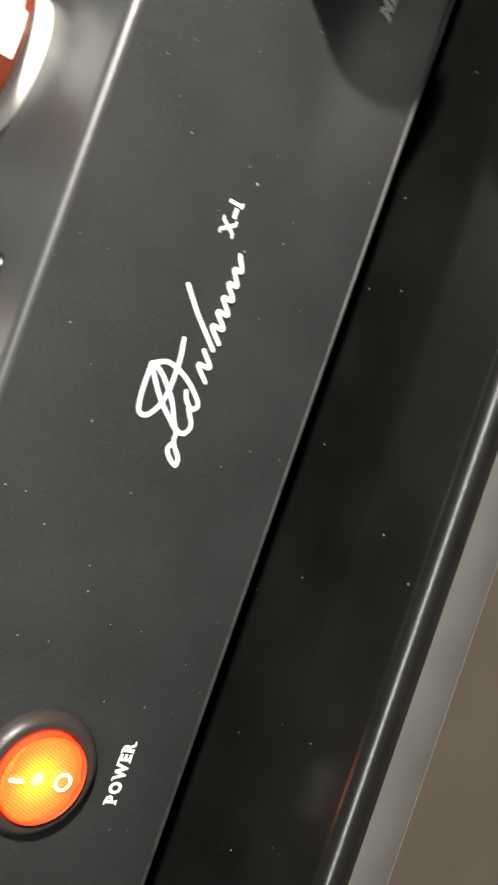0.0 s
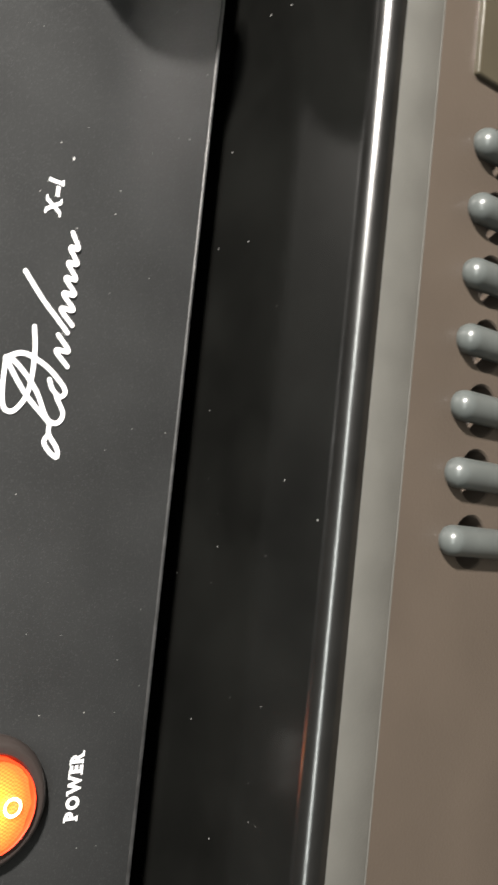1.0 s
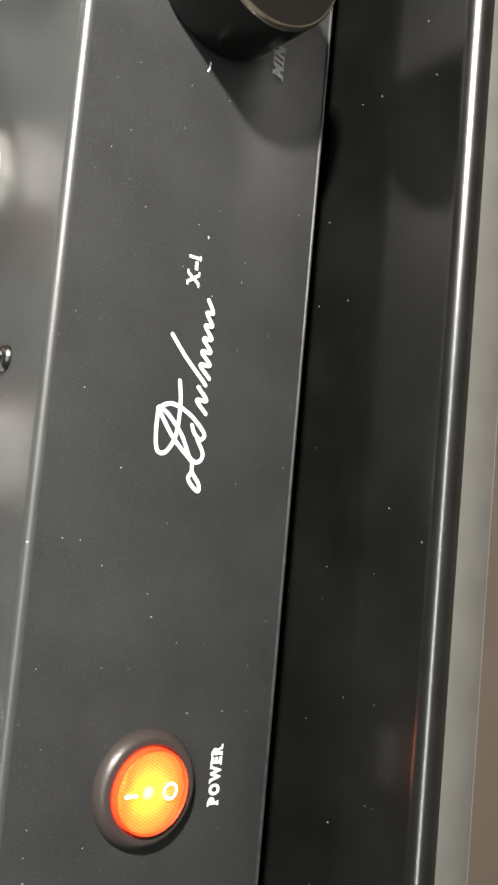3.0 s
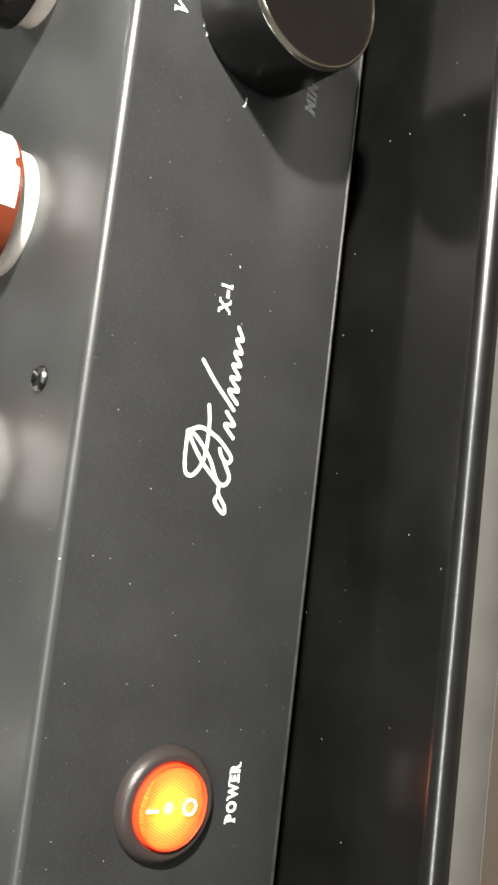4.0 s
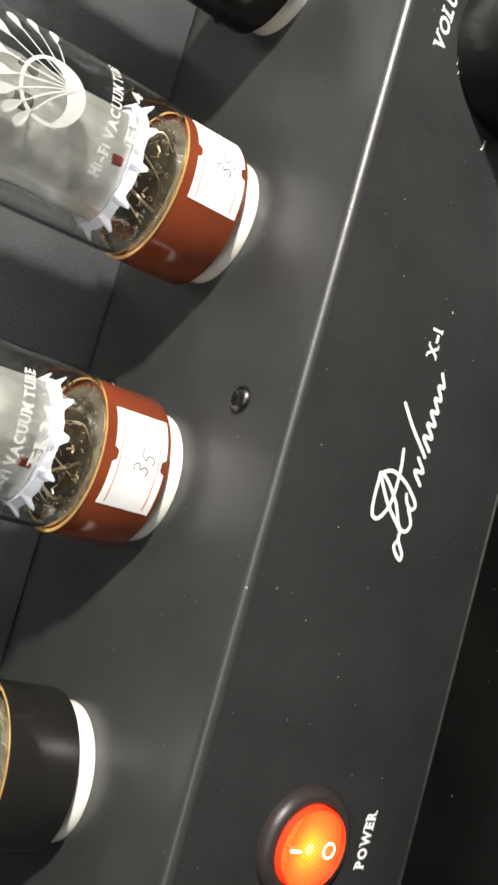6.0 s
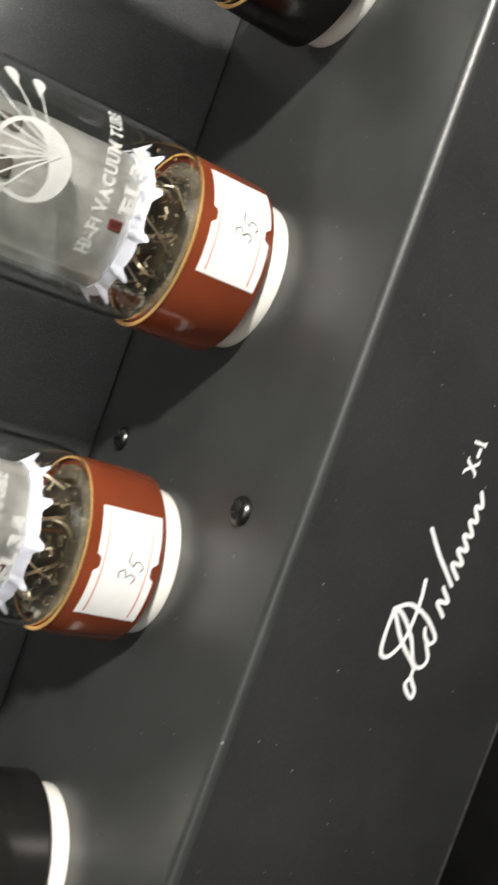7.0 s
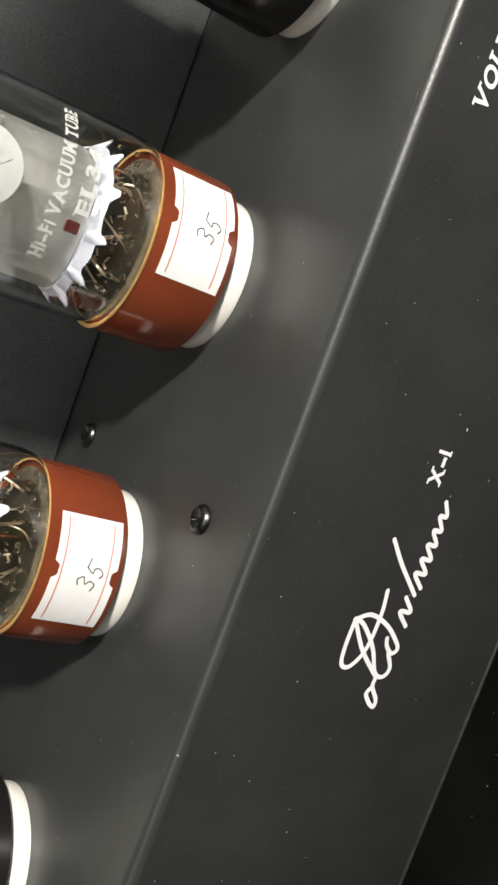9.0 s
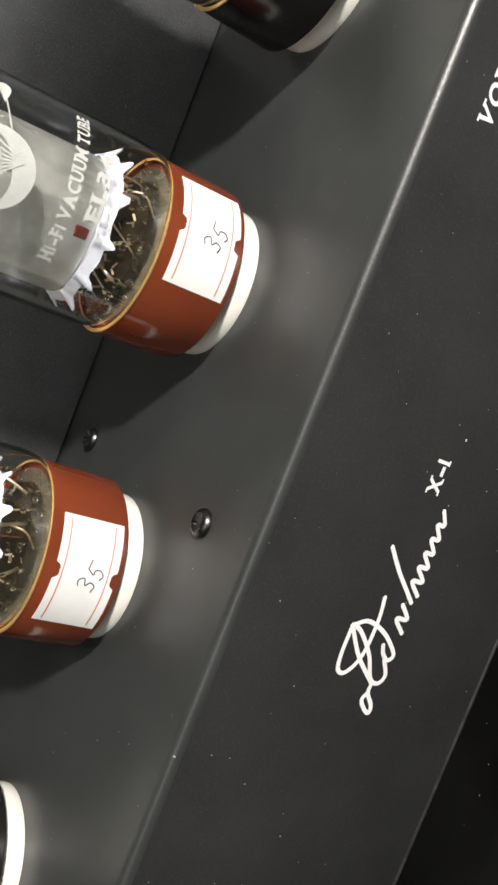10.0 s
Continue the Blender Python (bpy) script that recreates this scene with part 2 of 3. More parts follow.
def ribbon(bm, points, width, place, rise=2e-6, start=0.0):
    """A flat pen stroke of that width along 2D points, with rounded ends; place(u, v, up) gives its spot in 3D."""
    pts = smooth_line([(u, v, 0) for u, v in points])
    n = len(pts) - 1
    ways = []
    for i in range(n + 1):
        way = pts[min(i + 1, n)] - pts[max(i - 1, 0)]
        ways.append(way.normalized() if way.length > 1e-9 else Vector((1, 0, 0)))
    cuts = [(pts[0] - ways[0] * width / 2 * math.cos(a), ways[0], math.sin(a)) for a in (0.12, 0.5, 0.9, 1.3)]
    cuts += [(p, w, 1.0) for p, w in zip(pts, ways)]
    cuts += [(pts[n] + ways[n] * width / 2 * math.cos(a), ways[n], math.sin(a)) for a in (1.3, 0.9, 0.5, 0.12)]
    sides = []
    for i, (p, way, share) in enumerate(cuts):
        off = Vector((-way.y, way.x, 0)) * width / 2 * share
        sides.append([bm.verts.new(place(*(p + q * off)[:2], start + rise * i)) for q in (1, -1)])
    for a, b in zip(sides, sides[1:]):
        bm.faces.new((a[0], a[1], b[1], b[0]))
    return bm


# where small cross strokes end a letter's stems: shares of its width, at the foot and at the head
SERIFS = {"P": ((0.16,), (0.10,)), "W": ((), (0.06, 0.94)), "E": ((0.10,), (0.10,)), "R": ((0.14, 0.92), (0.10,)), "V": ((), (0.08, 0.92)),
          "L": ((0.10,), (0.16,)), "U": ((), (0.12, 0.88)), "M": ((0.1, 0.9), (0.08, 0.92)), "I": ((0.5,), (0.5,)), "N": ((0.1,), (0.1, 0.9)),
          "X": ((0.1, 0.9), (0.1, 0.9)), "1": ((0.62,), ()), "H": ((0.1, 0.9), (0.1, 0.9)), "F": ((0.16,), (0.1,)), "A": ((0.08, 0.92), ()),
          "T": ((0.5,), ()), "B": ((0.1,), (0.1,))}


def glyph(ch, bold):
    cu = bpy.data.curves.new("lettering", "FONT")
    cu.body, cu.size, cu.offset, cu.fill_mode, cu.resolution_u = ch, 1.0, bold, "FRONT", 4
    ob = bpy.data.objects.new("lettering", cu)
    scene.collection.objects.link(ob)
    me = bpy.data.meshes.new_from_object(ob.evaluated_get(bpy.context.evaluated_depsgraph_get()))
    bpy.data.objects.remove(ob)
    pts, faces = [v.co.copy() for v in me.vertices], [tuple(p.vertices) for p in me.polygons]
    bpy.data.meshes.remove(me)
    return pts, faces


def lettering(text, height, width=None, bold=0.0, shear=0.0, place=None, serif=True):
    """Letters as a mesh, baseline start at 0, 0, scaled to that height and width; place(u, v, up) lays them on a surface."""
    made, at, tall = [], 0.0, 0.72 + 2 * bold
    for ch in text:
        if ch == " ":
            at += 0.30
            continue
        pts, faces = glyph(ch, bold)
        lo, hi = min(p.x for p in pts), max(p.x for p in pts)
        if ch == "-":
            pts = [Vector((lo + (p.x - lo) * 1.7, p.y, 0)) for p in pts]
            hi = max(p.x for p in pts)
        made.append((ch, at, hi - lo, [Vector((p.x - lo + at, p.y + bold, 0)) for p in pts], faces))
        at += hi - lo + 0.13
    total = at - 0.13
    sy = height / tall
    sx = width / total if width else sy
    bm = bmesh.new()

    def spot(x, y, up):
        return bm.verts.new(place((x + shear * y) * sx, y * sy, up))
    for k, (ch, x0, w, pts, faces) in enumerate(made):
        vs = [spot(p.x, p.y, 0) for p in pts]
        for f in faces:
            bm.faces.new([vs[i] for i in f])
        if serif and ch in SERIFS:
            for shares, y0, y1 in ((SERIFS[ch][0], 0.0, 0.10), (SERIFS[ch][1], tall - 0.10, tall)):
                for i, q in enumerate(shares):
                    mid, half = x0 + q * w, 0.17 if len(shares) == 1 else 0.15
                    bm.faces.new([spot(x, y, 1e-5 * (i + 1)) for x, y in ((mid - half, y0), (mid + half, y0), (mid + half, y1), (mid - half, y1))])
    bmesh.ops.recalc_face_normals(bm, faces=bm.faces)
    return bm


def on_panel(x, z, turn=0.0, lift=0.00012):
    """Places 2D marks on the front panel, from a corner at x, z."""
    c, s = math.cos(radians(turn)), math.sin(radians(turn))
    return lambda u, v, up=0.0: Vector((x + c * u - s * v, -lift - up, z + s * u + c * v))


def on_round(r, angle, z, turn=0.0):
    """Places 2D marks on an upright cylinder of radius r; angle (degrees) from its front towards +x."""
    c, s = math.cos(radians(turn)), math.sin(radians(turn))

    def place(u, v, up=0.0):
        a = radians(angle) + (c * u - s * v) / r
        return Vector(((r + up) * math.sin(a), -(r + up) * math.cos(a), z + s * u + c * v))
    return place


# ---------------------------------------------------------------- setting: room
ROOM = 1.9
tagged(part("floor", box(-ROOM, ROOM, -ROOM, ROOM, -0.80, -0.74), CARPET), "plain brown floor of the room", "floor", kind="structure")
tagged(part("ceiling", box(-ROOM, ROOM, -ROOM, ROOM, 1.80, 1.88), WALL), "pale painted ceiling with a long lamp", "ceiling", kind="structure")
for name, dims in (("wall_north", (-ROOM, ROOM, ROOM, ROOM + 0.1)), ("wall_south", (-ROOM, ROOM, -ROOM - 0.1, -ROOM)),
                   ("wall_east", (ROOM, ROOM + 0.1, -ROOM, ROOM)), ("wall_west", (-ROOM - 0.1, -ROOM, -ROOM, ROOM))):
    tagged(part(name, box(*dims, -0.74, 1.80), WALL), "plain pale painted room wall", "wall", kind="structure")

# ---------------------------------------------------------------- black shelf under the amplifier
SHELF_Y, SHELF_R, UNDER = -0.0322, 0.0038, -0.0046


def shelf():
    board = thing("lacquered_shelf", (0.04, 0.15, UNDER), "glossy piano-black shelf with a rounded front edge", "shelf")
    home = Vector((0.04, 0.15, UNDER))
    join = SHELF_Y + SHELF_R
    bm = box(-0.42, 0.50, join, 0.34, UNDER, 0.0)
    bmesh.ops.translate(bm, verts=bm.verts, vec=-home)
    part("shelf_board", bm, GLOSS, board, smooth=False)
    bm = bmesh.new()
    profile = [(join, 0.0)] + [(join - SHELF_R * math.sin(a), -SHELF_R + SHELF_R * math.cos(a)) for a in np.linspace(0.01, math.pi / 2, 14)]
    profile += [(SHELF_Y, UNDER + 0.0002), (SHELF_Y + 0.0002, UNDER), (join, UNDER)]
    ends = [[bm.verts.new(Vector((x, y, z)) - home) for y, z in profile] for x in (-0.42, 0.50)]
    n = len(profile)
    for i in range(n):
        bm.faces.new((ends[0][i], ends[0][(i + 1) % n], ends[1][(i + 1) % n], ends[1][i]))
    bm.faces.new(ends[0])
    bm.faces.new(ends[1][::-1])
    bmesh.ops.recalc_face_normals(bm, faces=bm.faces)
    part("front_edge", bm, GLOSS_EDGE, board, "rounded black front edge")


shelf()

# ---------------------------------------------------------------- brown-grey cabinet below the shelf


def cabinet():
    home = Vector((0.04, 0.15, -0.74))
    unit = thing("plastic_cabinet", home, "brown-grey plastic cabinet with a row of slate pegs", "cabinet")
    face, pitch, first, holes, hz, hr = -0.0312, 0.0125, -0.0067, 7, -0.0365, 0.0049

    def at(x, z, depth=0.0):
        return Vector((x, face + depth, z)) - home

    # front skin with a round hole behind each peg
    xs = [-0.42] + [first + pitch * (i - 0.5) for i in range(holes + 1)] + [0.50]
    zs = [-0.0143, hz + pitch / 2, hz - pitch / 2, -0.72]
    bm = bmesh.new()
    grid = [[bm.verts.new(at(x, z)) for z in zs] for x in xs]
    for i in range(len(xs) - 1):
        for j in range(3):
            c = [grid[i][j], grid[i + 1][j], grid[i + 1][j + 1], grid[i][j + 1]]
            if j == 1 and 0 < i < len(xs) - 2:
                mid, n, edge, rims = at(first + pitch * (i - 1), hz), 32, [], [[], [], []]
                for k in range(n):
                    a = 2 * math.pi * (k + 0.5) / n
                    d = Vector((math.cos(a), 0, math.sin(a)))
                    for rim, (rr, dy) in zip(rims, ((hr + 0.0003, 0), (hr, 0.0003), (hr, 0.006))):
                        rim.append(bm.verts.new(mid + d * rr + Vector((0, dy, 0))))
                    edge.append(min(c, key=lambda q: (q.co - mid - d * pitch * 0.7).length))
                for k in range(n):
                    m = (k + 1) % n
                    f = [rims[0][k], edge[k], edge[m], rims[0][m]]
                    bm.faces.new([v for a, v in enumerate(f) if v not in f[:a]])
                    for a, b in ((rims[0], rims[1]), (rims[1], rims[2])):
                        bm.faces.new((a[k], a[m], b[m], b[k]))
                bm.faces.new(rims[2])
            else:
                bm.faces.new(c)
    bmesh.ops.recalc_face_normals(bm, faces=bm.faces)
    if sum((f.normal.y * f.calc_area() for f in bm.faces)) > 0:
        bmesh.ops.reverse_faces(bm, faces=bm.faces)
    part("front_skin", bm, BROWN_GREY, unit)
    bm = box(-0.42, 0.50, face + 0.0075, 0.33, -0.74, UNDER - 0.0002, 0.001, 1)
    bmesh.ops.translate(bm, verts=bm.verts, vec=-home)
    part("body", bm, BROWN_GREY, unit)
    bm = box(-0.42, 0.50, face - 0.0007, face + 0.0070, -0.0147, UNDER - 0.0002, 0.0004, 2)
    bmesh.ops.translate(bm, verts=bm.verts, vec=-home)
    part("trim_strip", bm, GREY_TRIM, unit, "lighter grey trim along the shelf")
    # thin added rod stands in for the highlight along the trim's lower bevel
    bm = tube(bmesh.new(), [at(x, -0.0149, -0.0003) for x in (-0.42, 0.04, 0.50)], 0.00024, 8)
    part("trim_bead", bm, GREY_TRIM, unit, "thin rod added for the bright line on the trim's edge")
    r, low, high = 0.0029, -0.0462, -0.0296
    caps = [(0.0, low - r)] + [(r * math.cos(a), low + r * math.sin(a)) for a in np.linspace(-1.4, 0, 8)]
    caps += [(r * math.cos(a), high + r * math.sin(a)) for a in np.linspace(0, 1.4, 8)] + [(0.0, high + r)]
    for i in range(holes):
        bm = lathe(caps, 28)
        bmesh.ops.translate(bm, verts=bm.verts, vec=at(first + pitch * i, 0.0, -0.0012))
        part("peg", bm, PEG, unit, "upright slate-grey peg before a hole")
    # window with a bright bevelled edge
    bm = box(0.0804, 0.2400, face - 0.0012, face + 0.0030, -0.1100, -0.0253, 0.0007, 4)
    bmesh.ops.translate(bm, verts=bm.verts, vec=-home)
    part("window_plate", bm, OLIVE, unit, "dark olive window plate with bevelled edge")


cabinet()

# ---------------------------------------------------------------- amplifier
X0, X1, TOP, LOW, BACK = -0.125, 0.185, 0.0705, 0.0118, 0.0835
amp = thing("tube_amplifier", (0.03, 0.1, 0.0), "black metal tube amplifier standing on the glossy shelf", "amplifier")
amp_at = Vector((0.03, 0.1, 0.0))


def amp_part(name, bm, material, parent=None, label="", smooth=True, at=None):
    """A part given in world metres; its thing stands at amp_at. at: a world point for its own origin."""
    owner = parent or amp
    home = owner["home"] if "home" in owner else amp_at
    spot = Vector(at) if at else Vector(home)
    bmesh.ops.translate(bm, verts=bm.verts, vec=-spot)
    ob = part(name, bm, material, owner, label, smooth)
    ob.location = spot - Vector(home)
    ob["home"] = spot
    return ob


# the front panel, 4 mm thick, with a hard lower arris
front = amp_part("front_panel", box(X0, X1, 0.0, 0.0040, LOW, TOP - 0.0019, 0.0002, 2), PANEL, label="matt black front panel", at=(0.03, 0.002, 0.04))


def top_plate():
    """Folded sheet: the flat top and the rolled front edge."""
    bm = bmesh.new()
    r = 0.0019
    outer = [(BACK + 0.004, TOP)] + [(r - r * math.sin(a), TOP - r + r * math.cos(a)) for a in np.linspace(0, math.pi / 2, 9)]
    inner = [(0.0016, TOP - r), (0.0040, TOP - 0.0020), (BACK + 0.004, TOP - 0.0020)]
    prof = outer + inner
    ends = [[bm.verts.new((x, y, z)) for y, z in prof] for x in (X0, X1)]
    n = len(prof)
    for i in range(n):
        bm.faces.new((ends[0][i], ends[0][(i + 1) % n], ends[1][(i + 1) % n], ends[1][i]))
    bm.faces.new(ends[0])
    bm.faces.new(ends[1][::-1])
    bmesh.ops.recalc_face_normals(bm, faces=bm.faces)
    return bm


amp_part("top_plate", top_plate(), PLATE, label="satin black top plate", at=(0.03, 0.04, TOP))
amp_part("chassis", box(X0 + 0.002, X1 - 0.002, 0.0045, 0.24, LOW + 0.002, TOP - 0.0025, 0.001, 2), PLATE)
amp_part("transformer_cover", box(X0 + 0.004, X1 - 0.004, BACK, 0.235, TOP + 0.0004, 0.178, 0.0005, 2), COVER, label="black powder-coated transformer cover", at=(0.03, 0.15, 0.12))
for fx in (X0 + 0.03, X1 - 0.03):
    for fy in (0.045, 0.205):
        bm = lathe([(0.0, 0.0), (0.012, 0.0), (0.0125, 0.001), (0.0125, LOW + 0.003), (0.0, LOW + 0.003)], 32)
        bmesh.ops.translate(bm, verts=bm.verts, vec=(fx, fy, 0))
        amp_part("foot", bm, RUBBER)
# thin bright arris along the panel's lower edge
amp_part("lower_edge", box(X0, X1, -0.0003, 0.0012, LOW - 0.0006, LOW + 0.0001, 0.0002, 1), WORN, label="worn lower edge of the panel")

# --- writing on the panel
LOOPS = (
    [(4.0, 37.3), (2.6, 38.0), (1.1, 36.8), (0.4, 35.4), (1.8, 35.5), (4.0, 37.3), (5.8, 37.4)],
    [(5.8, 37.4), (10.0, 42.4), (14.4, 45.9), (15.2, 46.4), (14.4, 44.2), (10.7, 40.5), (6.6, 38.1), (6.0, 36.1), (7.7, 35.2), (10.3, 36.8)],
    [(15.2, 46.4), (10.3, 46.4), (7.2, 45.8), (6.9, 44.1), (9.3, 42.3), (12.6, 41.6), (17.4, 41.6), (21.0, 42.2)],
    [(15.2, 46.4), (16.4, 43.4), (15.1, 39.4), (12.8, 36.3), (11.3, 35.2), (10.4, 36.2), (11.5, 37.7), (12.9, 38.4)],
    [(29.6, 44.9), (26.0, 41.5), (22.9, 38.0), (21.2, 36.1)],
)
# a wavy tail of even slanted humps
TAILS = [[(start + 1.3 * k + 1.0 * (k % 2), 35.4 + 0.06 * k + (2.5 - 0.11 * k) * (k % 2)) for k in range(count)] for start, count in ((15.6, 4), (22.6, 12))]
bm = bmesh.new()
for k, stroke in enumerate([*LOOPS, *TAILS]):
    ribbon(bm, [(u / 1000, v / 1000) for u, v in stroke], 0.00082, on_panel(0, 0), start=0.00003 * k)
amp_part("emblem", bm, WHITE_INK, front, "flowing white emblem of loops and waves", smooth=False)


def print_text(text, x, z, height, width, ink, bold=0.052, shear=0.0, turn=0.0):
    amp_part("printed_word", lettering(text, height, width, bold, shear, on_panel(x, z, turn)), ink, front, "white printed word " + text, smooth=False)


print_text("X-1", 0.0401, 0.0398, 0.0030, 0.0058, WHITE_INK)
print_text("POWER", -0.0600, 0.0234, 0.0027, 0.0113, WHITE_INK)
print_text("VOLUME", 0.0950, 0.0588, 0.0031, 0.0172, WHITE_INK, bold=0.032, shear=0.25)
print_text("MIN", 0.0887, 0.0236, 0.0029, 0.0068, WHITE_INK, bold=0.075, shear=0.25)

# --- pale scuffs in the paint near the knob
for k, line in enumerate(([(83.2, 42.7), (83.9, 42.3), (85.2, 42.2)], [(93.6, 53.9), (94.0, 53.7), (94.3, 53.9)], [(95.2, 54.7), (95.9, 54.6), (96.6, 54.9)], [(50.2, 38.6), (50.3, 38.6), (50.5, 38.7)])):
    bm = ribbon(bmesh.new(), [(u / 1000, v / 1000) for u, v in line], 0.00032 if k == 0 else 0.00024, on_panel(0, 0))
    amp_part("scuff", bm, GREY_INK, front, "small pale scuff in the paint", smooth=False)

# --- power switch
SW = Vector((-0.0553, 0.0, 0.0413))


def switch():
    def moved(bm):
        bmesh.ops.translate(bm, verts=bm.verts, vec=SW)
        return bm
    ring = [(0.0084, -0.001), (0.0109, 0.0), (0.0109, 0.0007), (0.0106, 0.0014), (0.0098, 0.0024), (0.0092, 0.0026), (0.0083, 0.0024), (0.0079, 0.0017), (0.0078, -0.002), (0.0084, -0.001)]
    body = amp_part("power_switch", moved(lathe(ring, 72, axis="-y")), BEZEL, label="round black rocker switch, lit orange", at=SW)
    wall = [(0.0078, -0.001), (0.0078, 0.0031), (0.0077, 0.0035), (0.00755, 0.0034), (0.0074, 0.001), (0.0, 0.001)]
    amp_part("lens_wall", moved(lathe(wall, 64, axis="-y")), RED_WALL, body, "glowing red lens rim")
    # two halves that slope down to the middle, the lower one pressed in
    bm = bmesh.new()
    n, rr = 48, 0.00742
    rows = []
    for i in range(13):
        v = -1 + 2 * i / 12
        half = math.sqrt(max(0.0, 1 - v * v)) * rr
        depth = 0.0031 + (0.0016 if v > 0 else 0.0004) * v * v * (1 if v > 0 else -1)
        rows.append([bm.verts.new((half * (-1 + 2 * k / 12), -depth, v * rr)) for k in range(13)] if half > 1e-5 else [bm.verts.new((0, -depth, v * rr))])
    for a, b in zip(rows, rows[1:]):
        for k in range(12):
            f = [a[min(k, len(a) - 1)], a[min(k + 1, len(a) - 1)], b[min(k + 1, len(b) - 1)], b[min(k, len(b) - 1)]]
            f = [q for i, q in enumerate(f) if q not in f[:i]]
            if len(f) > 2:
                bm.faces.new(f)
    rim = [e for e in bm.edges if len(e.link_faces) == 1]
    for v in bmesh.ops.extrude_edge_only(bm, edges=rim)["geom"]:
        if isinstance(v, bmesh.types.BMVert):
            v.co.y = -0.0008
    bmesh.ops.recalc_face_normals(bm, faces=bm.faces)
    amp_part("rocker", moved(bm), LENS, body, "glowing yellow-orange rocker", at=SW + Vector((0, -0.003, 0.0009)))
    bm = bmesh.new()
    for u0, r0, r1 in ((-0.0036, 0.0011, 0.0016),):
        spin = [[(r * math.cos(a), -0.0037, u0 + r * math.sin(a)) for a in np.linspace(0, 2 * math.pi, 32, endpoint=False)] for r in (r0, r1)]
        vs = [[bm.verts.new(q) for q in c] for c in spin]
        for k in range(32):
            bm.faces.new((vs[0][k], vs[0][(k + 1) % 32], vs[1][(k + 1) % 32], vs[1][k]))
    amp_part("off_mark", moved(bm), MARK, body, "white ring mark")
    amp_part("on_mark", moved(box(-0.00022, 0.00022, -0.0047, -0.0041, 0.0040, 0.0066, 0.0001, 1)), MARK, body, "white bar mark")
    return body


switch()

# --- volume knob
KN = Vector((0.1036, 0.0, 0.0408))


def knob():
    def moved(bm):
        bmesh.ops.translate(bm, verts=bm.verts, vec=KN)
        return bm
    skirt = [(0.0, 0.0006), (0.0162, 0.0006), (0.0164, 0.0010), (0.0161, 0.0162), (0.0156, 0.0166), (0.0, 0.0166)]
    body = amp_part("volume_knob", moved(lathe(skirt, 96, axis="-y")), KNOB, label="large black volume knob", at=KN)
    amp_part("knob_ring", moved(lathe([(0.0154, 0.0163), (0.0161, 0.0163), (0.0160, 0.0169), (0.01558, 0.0174), (0.01535, 0.0174), (0.01535, 0.0163)], 96, axis="-y")), BRIGHT_CUT, body, "bright cut metal ring")
    amp_part("knob_face", moved(lathe([(0.0, 0.0172), (0.0153, 0.0172), (0.0155, 0.0168)], 96, axis="-y")), FACE, body, "brushed dark knob face")
    amp_part("pointer", moved(box(-0.0004, 0.0004, -0.0175, -0.0170, 0.0108, 0.0142, 0.00015, 1)), GREY_INK, body, "pale pointer line")
    return body


knob()

# --- pan-head screws in the top plate


def screw(x, y):
    prof = [(0.0025, 0.0), (0.0026, 0.0003), (0.0024, 0.0008), (0.0021, 0.0011), (0.0017, 0.0013)]
    bm = lathe([*prof, (0.0017, 0.0013)], 32)
    # cross recess: alternate spokes sink
    n = 32
    cap = [bm.verts.new((0.0017 * math.cos(2 * math.pi * i / n) * (1.0 if i % 8 < 2 else 0.36), 0.0017 * math.sin(2 * math.pi * i / n) * (1.0 if i % 8 < 2 else 0.36), 0.0006)) for i in range(n)]
    rimv = [bm.verts.new((0.0017 * math.cos(2 * math.pi * i / n), 0.0017 * math.sin(2 * math.pi * i / n), 0.0013)) for i in range(n)]
    for i in range(n):
        bm.faces.new((rimv[i], rimv[(i + 1) % n], cap[(i + 1) % n], cap[i]))
    bm.faces.new(cap)
    bmesh.ops.rotate(bm, verts=bm.verts, cent=(0, 0, 0), matrix=Matrix.Rotation(radians(20), 3, "Z"))
    bmesh.ops.translate(bm, verts=bm.verts, vec=(x, y, TOP))
    amp_part("screw", bm, SCREW, label="small dark cross-head screw")


for sx, sy in ((0.0216, 0.0164), (0.0214, 0.0705), (-0.0746, 0.0156), (0.1180, 0.0160), (0.1180, 0.0705), (-0.0746, 0.0705)):
    screw(sx, sy)

# --- ceramic sockets
TUBES = ((-0.0597, "black"), (0.0030, "brown"), (0.0603, "brown"), (0.1190, "black"))
TUBE_Y, SOCK = 0.0438, 0.0050
for tx, _ in TUBES:
    bm = lathe([(0.0, 0.0002), (0.0139, 0.0), (0.0140, 0.0004), (0.0140, SOCK - 0.0008), (0.0134, SOCK), (0.0, SOCK)], 72)
    bmesh.ops.translate(bm, verts=bm.verts, vec=(tx, TUBE_Y, TOP))
    amp_part("socket", bm, CERAMIC, label="white ceramic tube socket")

# ---------------------------------------------------------------- vacuum tubes
BASE_R, BASE_H, GLASS_R = 0.0162, 0.0146, 0.0166


def drop(bm, u, v, way, size, place):
    """A leaf-shaped drop whose tip points back along way (degrees)."""
    c, s = math.cos(radians(way)), math.sin(radians(way))
    pts = []
    for k in range(20):
        a = 2 * math.pi * k / 20
        p = size * math.cos(a)
        q = size * 0.72 * math.sin(a) * (0.55 + 0.45 * math.cos(a))
        pts.append(bm.verts.new(place(u + c * p - s * q, v + s * p + c * q)))
    bm.faces.new(pts)


